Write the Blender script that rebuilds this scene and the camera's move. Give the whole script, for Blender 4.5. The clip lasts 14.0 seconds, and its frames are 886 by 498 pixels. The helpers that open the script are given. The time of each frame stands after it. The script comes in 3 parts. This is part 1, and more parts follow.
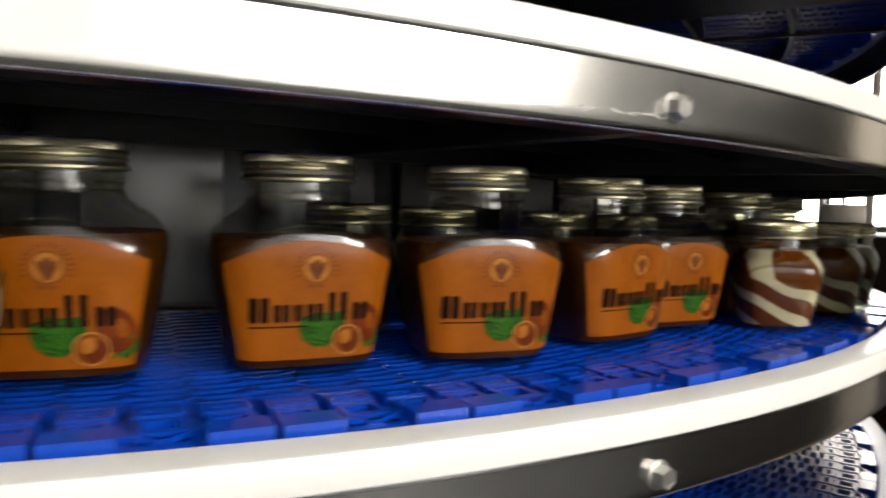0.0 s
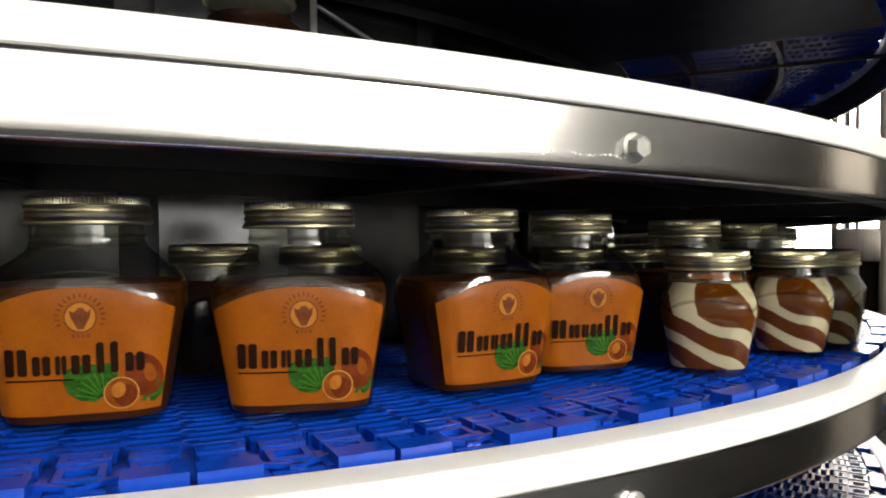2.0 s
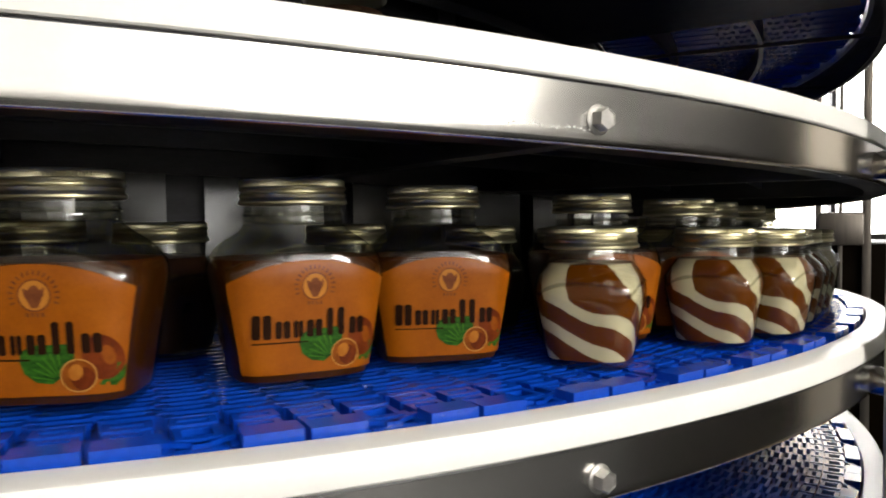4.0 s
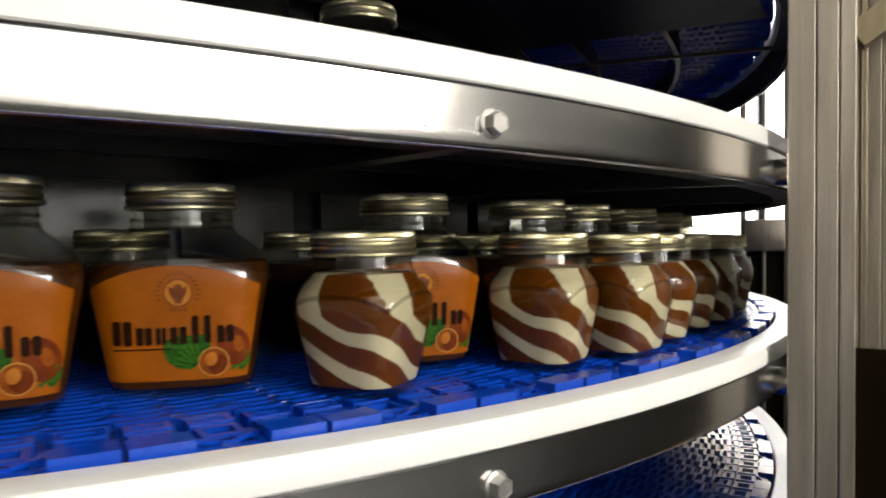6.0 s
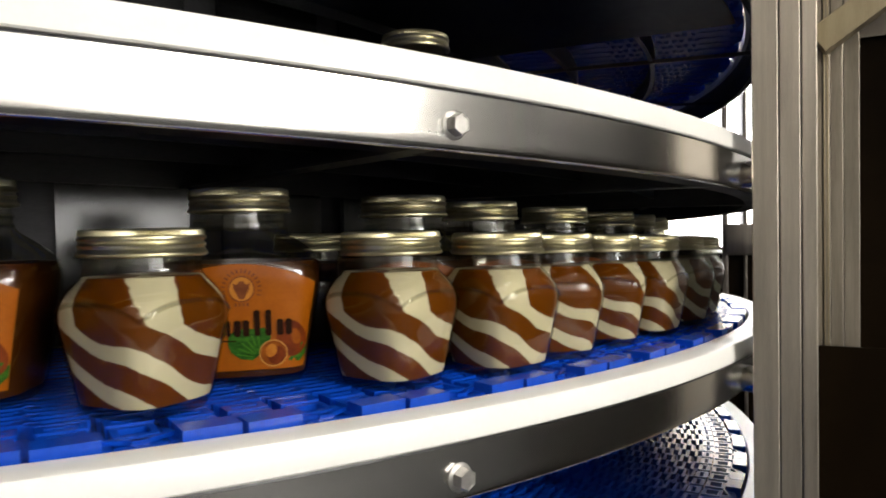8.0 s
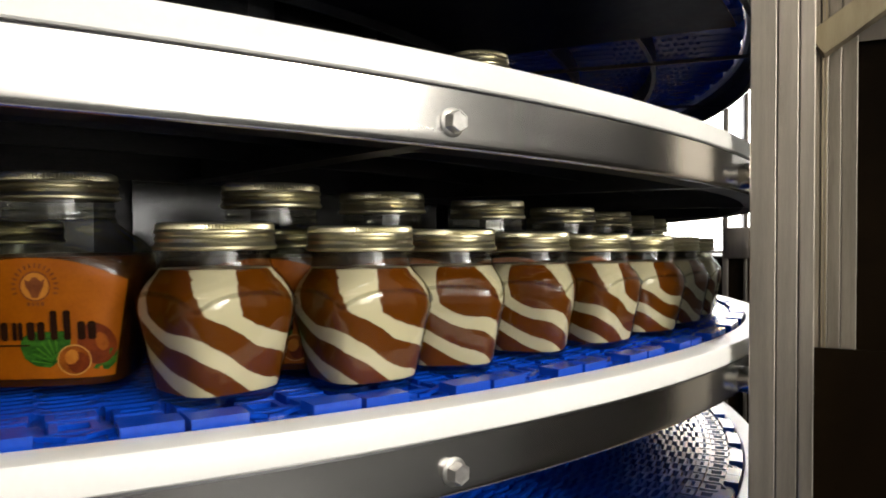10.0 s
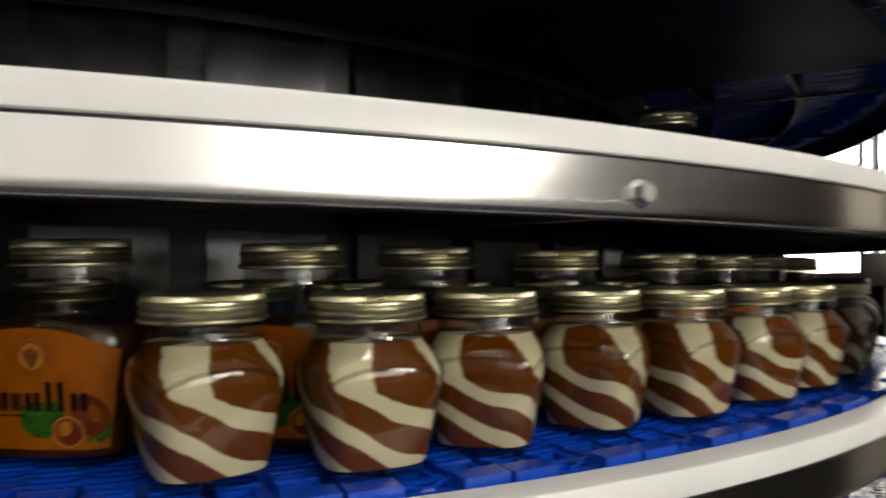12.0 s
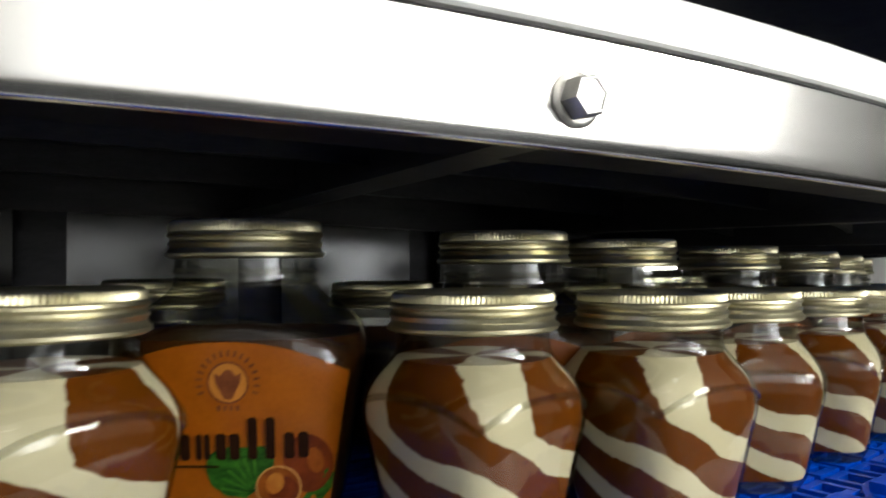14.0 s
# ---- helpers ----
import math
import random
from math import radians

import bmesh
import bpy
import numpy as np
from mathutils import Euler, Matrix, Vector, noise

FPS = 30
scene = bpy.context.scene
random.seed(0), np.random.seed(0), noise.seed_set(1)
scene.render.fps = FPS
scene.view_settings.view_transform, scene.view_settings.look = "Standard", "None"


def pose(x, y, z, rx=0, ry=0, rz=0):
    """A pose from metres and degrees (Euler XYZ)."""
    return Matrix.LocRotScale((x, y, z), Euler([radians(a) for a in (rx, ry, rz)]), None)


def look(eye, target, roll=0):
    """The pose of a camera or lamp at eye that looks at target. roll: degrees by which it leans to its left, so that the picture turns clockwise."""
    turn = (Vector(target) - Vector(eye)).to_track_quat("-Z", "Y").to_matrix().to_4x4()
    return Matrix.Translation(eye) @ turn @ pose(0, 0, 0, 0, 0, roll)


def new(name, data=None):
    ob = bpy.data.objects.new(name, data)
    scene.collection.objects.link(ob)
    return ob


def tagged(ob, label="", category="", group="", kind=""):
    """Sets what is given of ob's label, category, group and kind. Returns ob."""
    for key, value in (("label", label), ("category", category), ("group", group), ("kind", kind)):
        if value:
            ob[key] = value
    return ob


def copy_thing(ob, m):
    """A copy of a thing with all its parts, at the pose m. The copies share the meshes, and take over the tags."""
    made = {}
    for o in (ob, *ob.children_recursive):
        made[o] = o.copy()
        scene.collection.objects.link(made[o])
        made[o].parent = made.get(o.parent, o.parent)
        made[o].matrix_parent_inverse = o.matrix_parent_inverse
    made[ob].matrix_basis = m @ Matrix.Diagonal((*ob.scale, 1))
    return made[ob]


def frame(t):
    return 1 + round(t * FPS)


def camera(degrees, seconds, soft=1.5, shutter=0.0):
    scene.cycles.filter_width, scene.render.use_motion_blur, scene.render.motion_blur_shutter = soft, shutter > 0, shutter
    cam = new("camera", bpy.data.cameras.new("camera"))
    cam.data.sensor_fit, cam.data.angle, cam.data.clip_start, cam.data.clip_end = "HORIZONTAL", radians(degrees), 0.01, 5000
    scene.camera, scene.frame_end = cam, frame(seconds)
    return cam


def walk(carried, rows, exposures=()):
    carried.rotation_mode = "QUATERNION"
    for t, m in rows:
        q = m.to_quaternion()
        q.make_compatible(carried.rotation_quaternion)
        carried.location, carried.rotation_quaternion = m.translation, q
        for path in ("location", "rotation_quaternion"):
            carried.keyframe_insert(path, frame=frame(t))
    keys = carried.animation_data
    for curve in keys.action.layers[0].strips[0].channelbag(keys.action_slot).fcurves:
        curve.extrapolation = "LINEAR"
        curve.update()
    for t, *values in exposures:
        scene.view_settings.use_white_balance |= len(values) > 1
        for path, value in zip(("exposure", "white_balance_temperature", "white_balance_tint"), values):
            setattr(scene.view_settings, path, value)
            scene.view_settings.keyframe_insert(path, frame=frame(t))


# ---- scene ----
cam = camera(62.1, 14.0, soft=1.9, shutter=0.5)

# time, x, y, z, yaw, pitch, roll
PATH = [
    (0, 0.3419, -1.5775, -0.0778, -9.96, -4.25, -1.16),
    (0.5, 0.3748, -1.5726, -0.0727, -14.23, -4.05, -0.51),
    (1, 0.3754, -1.5800, -0.0827, -14.38, -2.06, 0.80),
    (1.5, 0.3682, -1.5962, -0.0716, -10.88, -1.13, 0.52),
    (2, 0.3640, -1.5956, -0.0736, -8.61, -1.55, 0.53),
    (2.2, 0.3604, -1.5997, -0.0762, -8.53, -1.16, 0.90),
    (4.3, 0.3829, -1.5951, -0.0826, -9.89, -2.73, 0.62),
    (4.5, 0.3863, -1.5950, -0.0842, -10.51, -2.80, 0.73),
    (5, 0.3910, -1.6000, -0.0885, -11.94, -2.29, 1.23),
    (5.5, 0.3962, -1.5988, -0.0839, -12.69, -2.58, 0.80),
    (6, 0.4046, -1.5943, -0.0836, -13.86, -1.97, 0.83),
    (6.5, 0.4113, -1.5970, -0.0851, -15.38, -1.49, 0.53),
    (7, 0.4121, -1.6120, -0.0876, -14.90, -0.69, 1.19),
    (7.5, 0.4107, -1.6049, -0.0848, -14.42, -1.25, 1.05),
    (8, 0.4148, -1.6084, -0.0879, -14.78, -1.50, 1.02),
    (8.2, 0.4158, -1.6062, -0.0843, -14.82, -1.28, 0.36),
    (10.5, 0.4163, -1.6142, -0.0919, -14.69, -1.47, 0.34),
    (11, 0.4186, -1.6154, -0.0922, -14.98, -1.12, 0.41),
    (11.5, 0.4124, -1.6148, -0.0713, -13.63, 0.86, 0.89),
    (11.9, 0.3780, -1.6142, -0.0637, -8.56, 0.41, 0.55),
    (12, 0.3679, -1.6129, -0.0619, -6.71, 0.15, 0.58),
    (12.4, 0.2990, -1.5703, -0.0775, -4.36, -0.83, 0.07),
    (12.5, 0.2812, -1.5611, -0.0796, -3.91, -0.13, -0.07),
    (12.6, 0.2603, -1.5507, -0.0764, -6.26, -0.09, 0.11),
    (13, 0.1440, -1.5300, -0.0720, -12.05, 0.40, 1.60),
    (13.5, 0.0694, -1.5075, -0.0700, -18.45, -0.49, -1.71),
    (14, 0.0592, -1.4985, -0.0679, -20.66, 0.96, 0.39),
]
walk(cam, [(t, pose(x, y, z, 90 + p, r, w)) for t, x, y, z, w, p, r in PATH],
     [(0, -0.04, 6600, 10), (2.2, 0.14, 6600, 10), (4.3, -0.04, 6630, 10), (11.4, -0.12, 6650, 10), (12.0, -0.71, 6650, 10), (12.5, -0.16, 9300, 14), (13.0, 0.25, 7000, 10), (13.5, 0.2, 6500, 10), (14, 0.22, 6150, 8)])

# the machine: a vertical spiral round the z axis; angles are taken from -y towards +x
R = 1.3286          # face of the outer rail
R_IN = 0.95         # face of the inner rail
PITCH = 0.1935      # from tier to tier
SLOPE = -0.0307     # rise of a tier for each radian
OMEGA = -0.0464     # the lower belt's turn, radians a second
BELT = -PITCH + 0.0195   # top of the belt that carries the front jars, at angle 0
FLOOR = -1.25
X0, X1, Y0, Y1, TOP = -5.0, 9.0, -5.4, 6.0, 3.2


def polar(r, th, z):
    return Vector((r * math.sin(th), -r * math.cos(th), z + SLOPE * th))


# ---- light ----
world = bpy.data.worlds.new("world")
scene.world = world
world.use_nodes = True
world.node_tree.nodes["Background"].inputs[0].default_value = (0.55, 0.65, 0.8, 1)
world.node_tree.nodes["Background"].inputs[1].default_value = 0.005


def area_lamp(name, eye, target, sx, sy, power, color):
    data = bpy.data.lights.new(name, "AREA")
    data.shape, data.size, data.size_y, data.energy, data.color = "RECTANGLE", sx, sy, power, color
    ob = new(name, data)
    ob.matrix_world = look(eye, target)
    return ob


area_lamp("window_daylight", (3.30, -5.38, 0.80), (3.30, 0.0, 0.80), 2.1, 1.5, 40, (1.0, 0.97, 0.92))
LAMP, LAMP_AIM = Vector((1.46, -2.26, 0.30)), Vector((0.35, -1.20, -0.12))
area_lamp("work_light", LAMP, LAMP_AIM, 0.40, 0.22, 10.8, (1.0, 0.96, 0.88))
area_lamp("unseen_tube_light", (1.5, -2.8, TOP - 0.13), (0.6, -1.3, -0.1), 1.2, 0.22, 44, (1.0, 0.95, 0.86))
# two added, unseen tubes brighten the south wall that the rail mirrors
area_lamp("unseen_tube_light", (0.3, -4.6, TOP - 0.13), (0.3, -5.4, TOP - 0.65), 1.2, 0.22, 70, (1.0, 0.93, 0.80))
area_lamp("unseen_tube_light", (-1.1, -4.6, TOP - 0.13), (-1.1, -5.4, TOP - 0.65), 1.2, 0.22, 50, (1.0, 0.93, 0.80))
# soft fill from overhead, added and unseen
area_lamp("top_fill_light", (-0.8, -3.2, TOP - 0.02), (-0.8, -3.2, 0.0), 2.6, 1.8, 14, (0.97, 0.98, 1.0))


# ---- materials ----
def material(name):
    m = bpy.data.materials.new(name)
    m.use_nodes = True
    nt = m.node_tree
    return m, nt, nt.nodes["Principled BSDF"], nt.nodes["Material Output"]


def node(nt, kind, **inputs):
    n = nt.nodes.new(kind)
    for k, v in inputs.items():
        n.inputs[k.replace("_", " ")].default_value = v
    return n


def math_node(nt, op, a, b=None):
    n = nt.nodes.new("ShaderNodeMath")
    n.operation = op
    for i, v in enumerate((a, b)):
        if v is None:
            continue
        if isinstance(v, (int, float)):
            n.inputs[i].default_value = v
        else:
            nt.links.new(v, n.inputs[i])
    return n.outputs[0]


def ramp(nt, fac, stops):
    n = nt.nodes.new("ShaderNodeValToRGB")
    while len(n.color_ramp.elements) < len(stops):
        n.color_ramp.elements.new(0.5)
    for e, (p, c) in zip(n.color_ramp.elements, stops):
        e.position, e.color = p, (*c, 1)
    nt.links.new(fac, n.inputs[0])
    return n.outputs[0]


def noise_tex(nt, coord, scale, detail=4, rough=0.55, squash=(1, 1, 1)):
    mp = nt.nodes.new("ShaderNodeMapping")
    mp.inputs["Scale"].default_value = squash
    nt.links.new(coord, mp.inputs[0])
    n = node(nt, "ShaderNodeTexNoise", Scale=scale, Detail=detail, Roughness=rough)
    nt.links.new(mp.outputs[0], n.inputs["Vector"])
    return n.outputs["Fac"]


def surface(name, c1, c2, rough=(0.35, 0.5), metal=0.0, scale=30, fine=400, bump=0.05, squash=(1, 1, 1), coat=0.0, spec=0.5):
    """A two-scale surface: slow change of colour, fine grain in gloss and relief."""
    m, nt, p, _ = material(name)
    co = nt.nodes.new("ShaderNodeTexCoord").outputs["Object"]
    slow, grain = noise_tex(nt, co, scale, 5, 0.6, squash), noise_tex(nt, co, fine, 3, 0.6, squash)
    mixed = math_node(nt, "ADD", math_node(nt, "MULTIPLY", slow, 0.7), math_node(nt, "MULTIPLY", grain, 0.3))
    nt.links.new(ramp(nt, mixed, [(0.36, c1), (0.64, c2)]), p.inputs["Base Color"])
    mr = node(nt, "ShaderNodeMapRange")
    nt.links.new(mixed, mr.inputs[0])
    mr.inputs[1].default_value, mr.inputs[2].default_value = 0.35, 0.65
    mr.inputs[3].default_value, mr.inputs[4].default_value = rough
    nt.links.new(mr.outputs[0], p.inputs["Roughness"])
    p.inputs["Metallic"].default_value = metal
    p.inputs["Specular IOR Level"].default_value = spec
    p.inputs["Coat Weight"].default_value = coat
    p.inputs["Coat Roughness"].default_value = 0.06
    if bump:
        b = node(nt, "ShaderNodeBump", Strength=bump, Distance=0.001)
        nt.links.new(grain, b.inputs["Height"])
        nt.links.new(b.outputs[0], p.inputs["Normal"])
    return m


STEEL = surface("brushed_steel", (0.66, 0.65, 0.63), (0.70, 0.69, 0.665), (0.20, 0.23), 1.0, 9, 500, 0.0, (1, 1, 14))
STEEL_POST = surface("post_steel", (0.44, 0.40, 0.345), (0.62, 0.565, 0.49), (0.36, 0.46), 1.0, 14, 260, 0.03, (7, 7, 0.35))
# post steel again, darkened to carry the shade past the post
STEEL_SHADED = surface("shaded_frame_steel", (0.24, 0.215, 0.18), (0.40, 0.36, 0.305), (0.36, 0.5), 1.0, 14, 260, 0.03, (7, 7, 0.35))
STEEL_BRACE = surface("brace_steel", (0.34, 0.29, 0.19), (0.44, 0.38, 0.26), (0.34, 0.42), 1.0, 10, 300, 0.0, (6, 6, 0.5))
STEEL_BROWN = surface("dark_brown_steel", (0.2, 0.18, 0.16), (0.28, 0.25, 0.22), (0.35, 0.5), 1.0, 10, 300, 0.05, (6, 6, 0.5))
# far darker than STEEL, so steel inside and under the tiers reads as shaded
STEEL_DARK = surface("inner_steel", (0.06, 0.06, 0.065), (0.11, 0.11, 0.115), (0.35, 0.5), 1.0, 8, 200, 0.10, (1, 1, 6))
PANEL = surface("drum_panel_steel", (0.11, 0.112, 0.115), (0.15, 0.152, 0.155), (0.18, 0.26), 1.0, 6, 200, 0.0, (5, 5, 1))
BOLT = surface("bolt_steel", (0.42, 0.41, 0.39), (0.55, 0.54, 0.52), (0.40, 0.50), 1.0, 120, 900, 0.08)
WHITE = surface("white_polyethylene", (0.82, 0.82, 0.80), (0.88, 0.88, 0.86), (0.28, 0.40), 0.0, 9, 300, 0.05)
BLUE = surface("blue_acetal", (0.001, 0.042, 0.38), (0.002, 0.064, 0.54), (0.15, 0.24), 0.0, 40, 600, 0.05, spec=0.36)
LID = surface("gold_lacquered_tinplate", (0.50, 0.46, 0.28), (0.64, 0.60, 0.42), (0.32, 0.40), 1.0, 60, 700, 0.04)
SPREAD = surface("hazelnut_spread", (0.052, 0.014, 0.001), (0.074, 0.021, 0.0015), (0.35, 0.5), 0.0, 60, 300, 0.03, spec=0.2)
COCOA = surface("dark_cocoa_spread", (0.018, 0.007, 0.003), (0.03, 0.012, 0.005), (0.25, 0.4), 0.0, 60, 300, 0.03, coat=0.6)
LABEL = surface("orange_label_paper", (0.275, 0.068, 0.001), (0.36, 0.098, 0.002), (0.35, 0.45), 0.0, 45, 500, 0.03, coat=0.1, spec=0.2)
INK = surface("dark_brown_ink", (0.014, 0.005, 0.002), (0.024, 0.008, 0.003), (0.45, 0.6), 0.0, 90, 600, 0, spec=0.06)
EMBLEM = surface("brown_emblem_ink", (0.13, 0.035, 0.012), (0.2, 0.06, 0.018), (0.35, 0.5), 0.0, 200, 900, 0, spec=0.15)
RINGINK = surface("pale_orange_ink", (0.45, 0.17, 0.02), (0.52, 0.2, 0.03), (0.35, 0.5), 0.0, 90, 600, 0, spec=0.15)
LEAF = surface("green_leaf_ink", (0.006, 0.040, 0.004), (0.040, 0.15, 0.012), (0.35, 0.5), 0.0, 120, 500, 0, (1, 1, 3), spec=0.15)
NUT = surface("hazelnut_ink", (0.16, 0.036, 0.003), (0.30, 0.080, 0.006), (0.3, 0.45), 0.0, 70, 300, 0, spec=0.15)
NUT_RED = surface("red_nut_ink", (0.09, 0.014, 0.003), (0.20, 0.036, 0.005), (0.3, 0.45), 0.0, 80, 300, 0, spec=0.15)
VEIN = surface("leaf_vein_ink", (0.03, 0.13, 0.008), (0.07, 0.20, 0.015), (0.35, 0.5), 0.0, 120, 500, 0, spec=0.15)
GLINT = surface("nut_glint_ink", (0.36, 0.11, 0.010), (0.50, 0.19, 0.025), (0.35, 0.5), 0.0, 120, 500, 0, spec=0.15)
NUTRIM = surface("nut_rim_ink", (0.5, 0.24, 0.05), (0.62, 0.34, 0.10), (0.3, 0.45), 0.0, 90, 500, 0, spec=0.15)
CONCRETE = surface("floor_paint", (0.03, 0.031, 0.033), (0.05, 0.051, 0.053), (0.4, 0.7), 0.0, 3, 90, 0.2)
WALL = surface("wall_paint", (0.62, 0.61, 0.58), (0.70, 0.69, 0.66), (0.6, 0.8), 0.0, 2, 60, 0.15)
DARKWALL = surface("dark_cladding", (0.02, 0.014, 0.009), (0.035, 0.025, 0.016), (0.3, 0.5), 0.0, 2, 60, 0.1)


def striped_spread():
    """Two creams, brown and white, poured in slanting swirls."""
    m, nt, p, _ = material("two_colour_spread")
    co = nt.nodes.new("ShaderNodeTexCoord").outputs["Object"]
    sep = nt.nodes.new("ShaderNodeSeparateXYZ")
    nt.links.new(co, sep.inputs[0])
    ang = math_node(nt, "ARCTAN2", sep.outputs[0], math_node(nt, "MULTIPLY", sep.outputs[1], -1.0))
    wob = math_node(nt, "SUBTRACT", noise_tex(nt, co, 16, 2, 0.4), 0.5)
    fine = math_node(nt, "SUBTRACT", noise_tex(nt, co, 260, 3, 0.6), 0.5)
    # slant is steeper in the middle of each face
    face = math_node(nt, "MULTIPLY", math_node(nt, "SINE", math_node(nt, "ADD", math_node(nt, "MULTIPLY", ang, 4.0), 1.745)), 0.08)
    low = math_node(nt, "MULTIPLY", math_node(nt, "MINIMUM", sep.outputs[2], 0.049), 42.0)
    top = math_node(nt, "MULTIPLY", math_node(nt, "MAXIMUM", math_node(nt, "SUBTRACT", sep.outputs[2], 0.049), 0.0), 5.0)
    v = math_node(nt, "ADD", math_node(nt, "ADD", low, top), math_node(nt, "MULTIPLY", ang, 4.0 / (2 * math.pi)))
    v = math_node(nt, "ADD", v, math_node(nt, "MULTIPLY", wob, 0.65))
    v = math_node(nt, "ADD", v, math_node(nt, "MULTIPLY", fine, 0.09))
    v = math_node(nt, "ADD", v, face)
    f = math_node(nt, "FRACT", math_node(nt, "ADD", v, 20.304))
    tri = math_node(nt, "ABSOLUTE", math_node(nt, "SUBTRACT", f, 0.5))
    tri = math_node(nt, "ADD", tri, math_node(nt, "MULTIPLY", math_node(nt, "MAXIMUM", math_node(nt, "SUBTRACT", sep.outputs[2], 0.044), 0.0), 2.5))
    col = ramp(nt, tri, [(0.296, (0.142, 0.039, 0.0010)), (0.305, (0.72, 0.66, 0.46))])
    nt.links.new(col, p.inputs["Base Color"])
    p.inputs["Roughness"].default_value = 0.4
    p.inputs["Specular IOR Level"].default_value = 0.1
    return m


def clear_glass():
    m, nt, p, out = material("jar_glass")
    nt.nodes.remove(p)
    tr = node(nt, "ShaderNodeBsdfTransparent")
    tr.inputs[0].default_value = (0.78, 0.78, 0.73, 1)
    gl = node(nt, "ShaderNodeBsdfGlossy", Roughness=0.03)
    lw = node(nt, "ShaderNodeLayerWeight", Blend=0.5)
    co = nt.nodes.new("ShaderNodeTexCoord").outputs["Object"]
    b = node(nt, "ShaderNodeBump", Strength=0.38, Distance=0.002)
    nt.links.new(noise_tex(nt, co, 55, 2, 0.4), b.inputs["Height"])
    nt.links.new(b.outputs[0], gl.inputs["Normal"])
    nt.links.new(b.outputs[0], lw.inputs["Normal"])
    gloss = math_node(nt, "ADD", math_node(nt, "MULTIPLY", math_node(nt, "POWER", lw.outputs["Facing"], 4.0), 0.50), 0.055)
    mx = nt.nodes.new("ShaderNodeMixShader")
    nt.links.new(gloss, mx.inputs[0])
    nt.links.new(tr.outputs[0], mx.inputs[1])
    nt.links.new(gl.outputs[0], mx.inputs[2])
    nt.links.new(mx.outputs[0], out.inputs[0])
    return m


def glow(name, color, strength):
    m, nt, p, out = material(name)
    co = nt.nodes.new("ShaderNodeTexCoord").outputs["Object"]
    p.inputs["Base Color"].default_value = (0.8, 0.8, 0.8, 1)
    p.inputs["Emission Color"].default_value = (*color, 1)
    p.inputs["Emission Strength"].default_value = strength
    return m


DARKPANEL = surface("brown_tinted_panel", (0.003, 0.0018, 0.0008), (0.007, 0.004, 0.0015), (0.35, 0.5), 0.0, 2, 60, 0.05, spec=0.04)
# near-black navy that holds the shade under the tiers
UNDER_SHADE = surface("shaded_navy", (0.002, 0.002, 0.006), (0.004, 0.004, 0.011), (0.4, 0.55), 0.0, 6, 80, 0.05, spec=0.08)
ZEBRA = striped_spread()
GLASS = clear_glass()
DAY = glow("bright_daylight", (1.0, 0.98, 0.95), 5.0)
# dimmer glow, added so the steel rail mirrors brightness further left
DAY_FILL = glow("dim_fill_daylight", (1.0, 0.97, 0.92), 1.35)
DAY_NORTH = glow("glaring_daylight", (1.0, 0.98, 0.96), 11.0)
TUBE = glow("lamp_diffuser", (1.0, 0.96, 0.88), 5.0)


# ---- building blocks ----
def part(name, bm, mat, parent=None, label="", smooth=True):
    me = bpy.data.meshes.new(name)
    bm.to_mesh(me)
    bm.free()
    me.materials.append(mat)
    if smooth:
        for f in me.polygons:
            f.use_smooth = True
        me.set_sharp_from_angle(angle=radians(38))
    ob = new(name, me)
    if parent:
        ob.parent = parent
    if label:
        tagged(ob, label)
    return ob


def box(bm, lo, hi, m=None):
    vs = [bm.verts.new((x, y, z)) for z in (lo[2], hi[2]) for y in (lo[1], hi[1]) for x in (lo[0], hi[0])]
    for f in ((0, 2, 3, 1), (4, 5, 7, 6), (0, 1, 5, 4), (2, 6, 7, 3), (0, 4, 6, 2), (1, 3, 7, 5)):
        bm.faces.new([vs[i] for i in f])
    if m:
        for v in vs:
            v.co = m @ v.co
    return vs


def bevelled(bm, width=0.002, segments=2):
    bmesh.ops.bevel(bm, geom=list(bm.edges), offset=width, segments=segments, affect="EDGES", profile=0.5)
    return bm


def sweep(bm, profile, th0, th1, steps, dz=0.0, closed=True):
    """A profile of (r, z) carried along the spiral."""
    rows = []
    for i in range(steps + 1):
        th = th0 + (th1 - th0) * i / steps
        rows.append([bm.verts.new(polar(r, th, z + dz)) for r, z in profile])
    n = len(profile)
    for a, b in zip(rows, rows[1:]):
        for j in range(n if closed else n - 1):
            bm.faces.new((a[j], b[j], b[(j + 1) % n], a[(j + 1) % n]))
    if closed:
        bm.faces.new(rows[0])
        bm.faces.new(rows[-1][::-1])
    return bm


def lathe(bm, profile, segs=48, ripple=None, cap=True):
    rows = []
    for k, (r, z) in enumerate(profile):
        ring = []
        for i in range(segs):
            a = 2 * math.pi * i / segs
            rr = r + (ripple(k, i) if ripple else 0)
            ring.append(bm.verts.new((rr * math.cos(a), rr * math.sin(a), z)))
        rows.append(ring)
    for a, b in zip(rows, rows[1:]):
        for i in range(segs):
            j = (i + 1) % segs
            bm.faces.new((a[i], a[j], b[j], b[i]))
    if cap:
        bm.faces.new(rows[0][::-1])
        bm.faces.new(rows[-1])
    return bm


def section(profile, z):
    """Half width, half depth and squareness of a jar at height z."""
    zs = [p[0] for p in profile]
    return [float(np.interp(z, zs, [p[k] for p in profile])) for k in (1, 2, 3)]


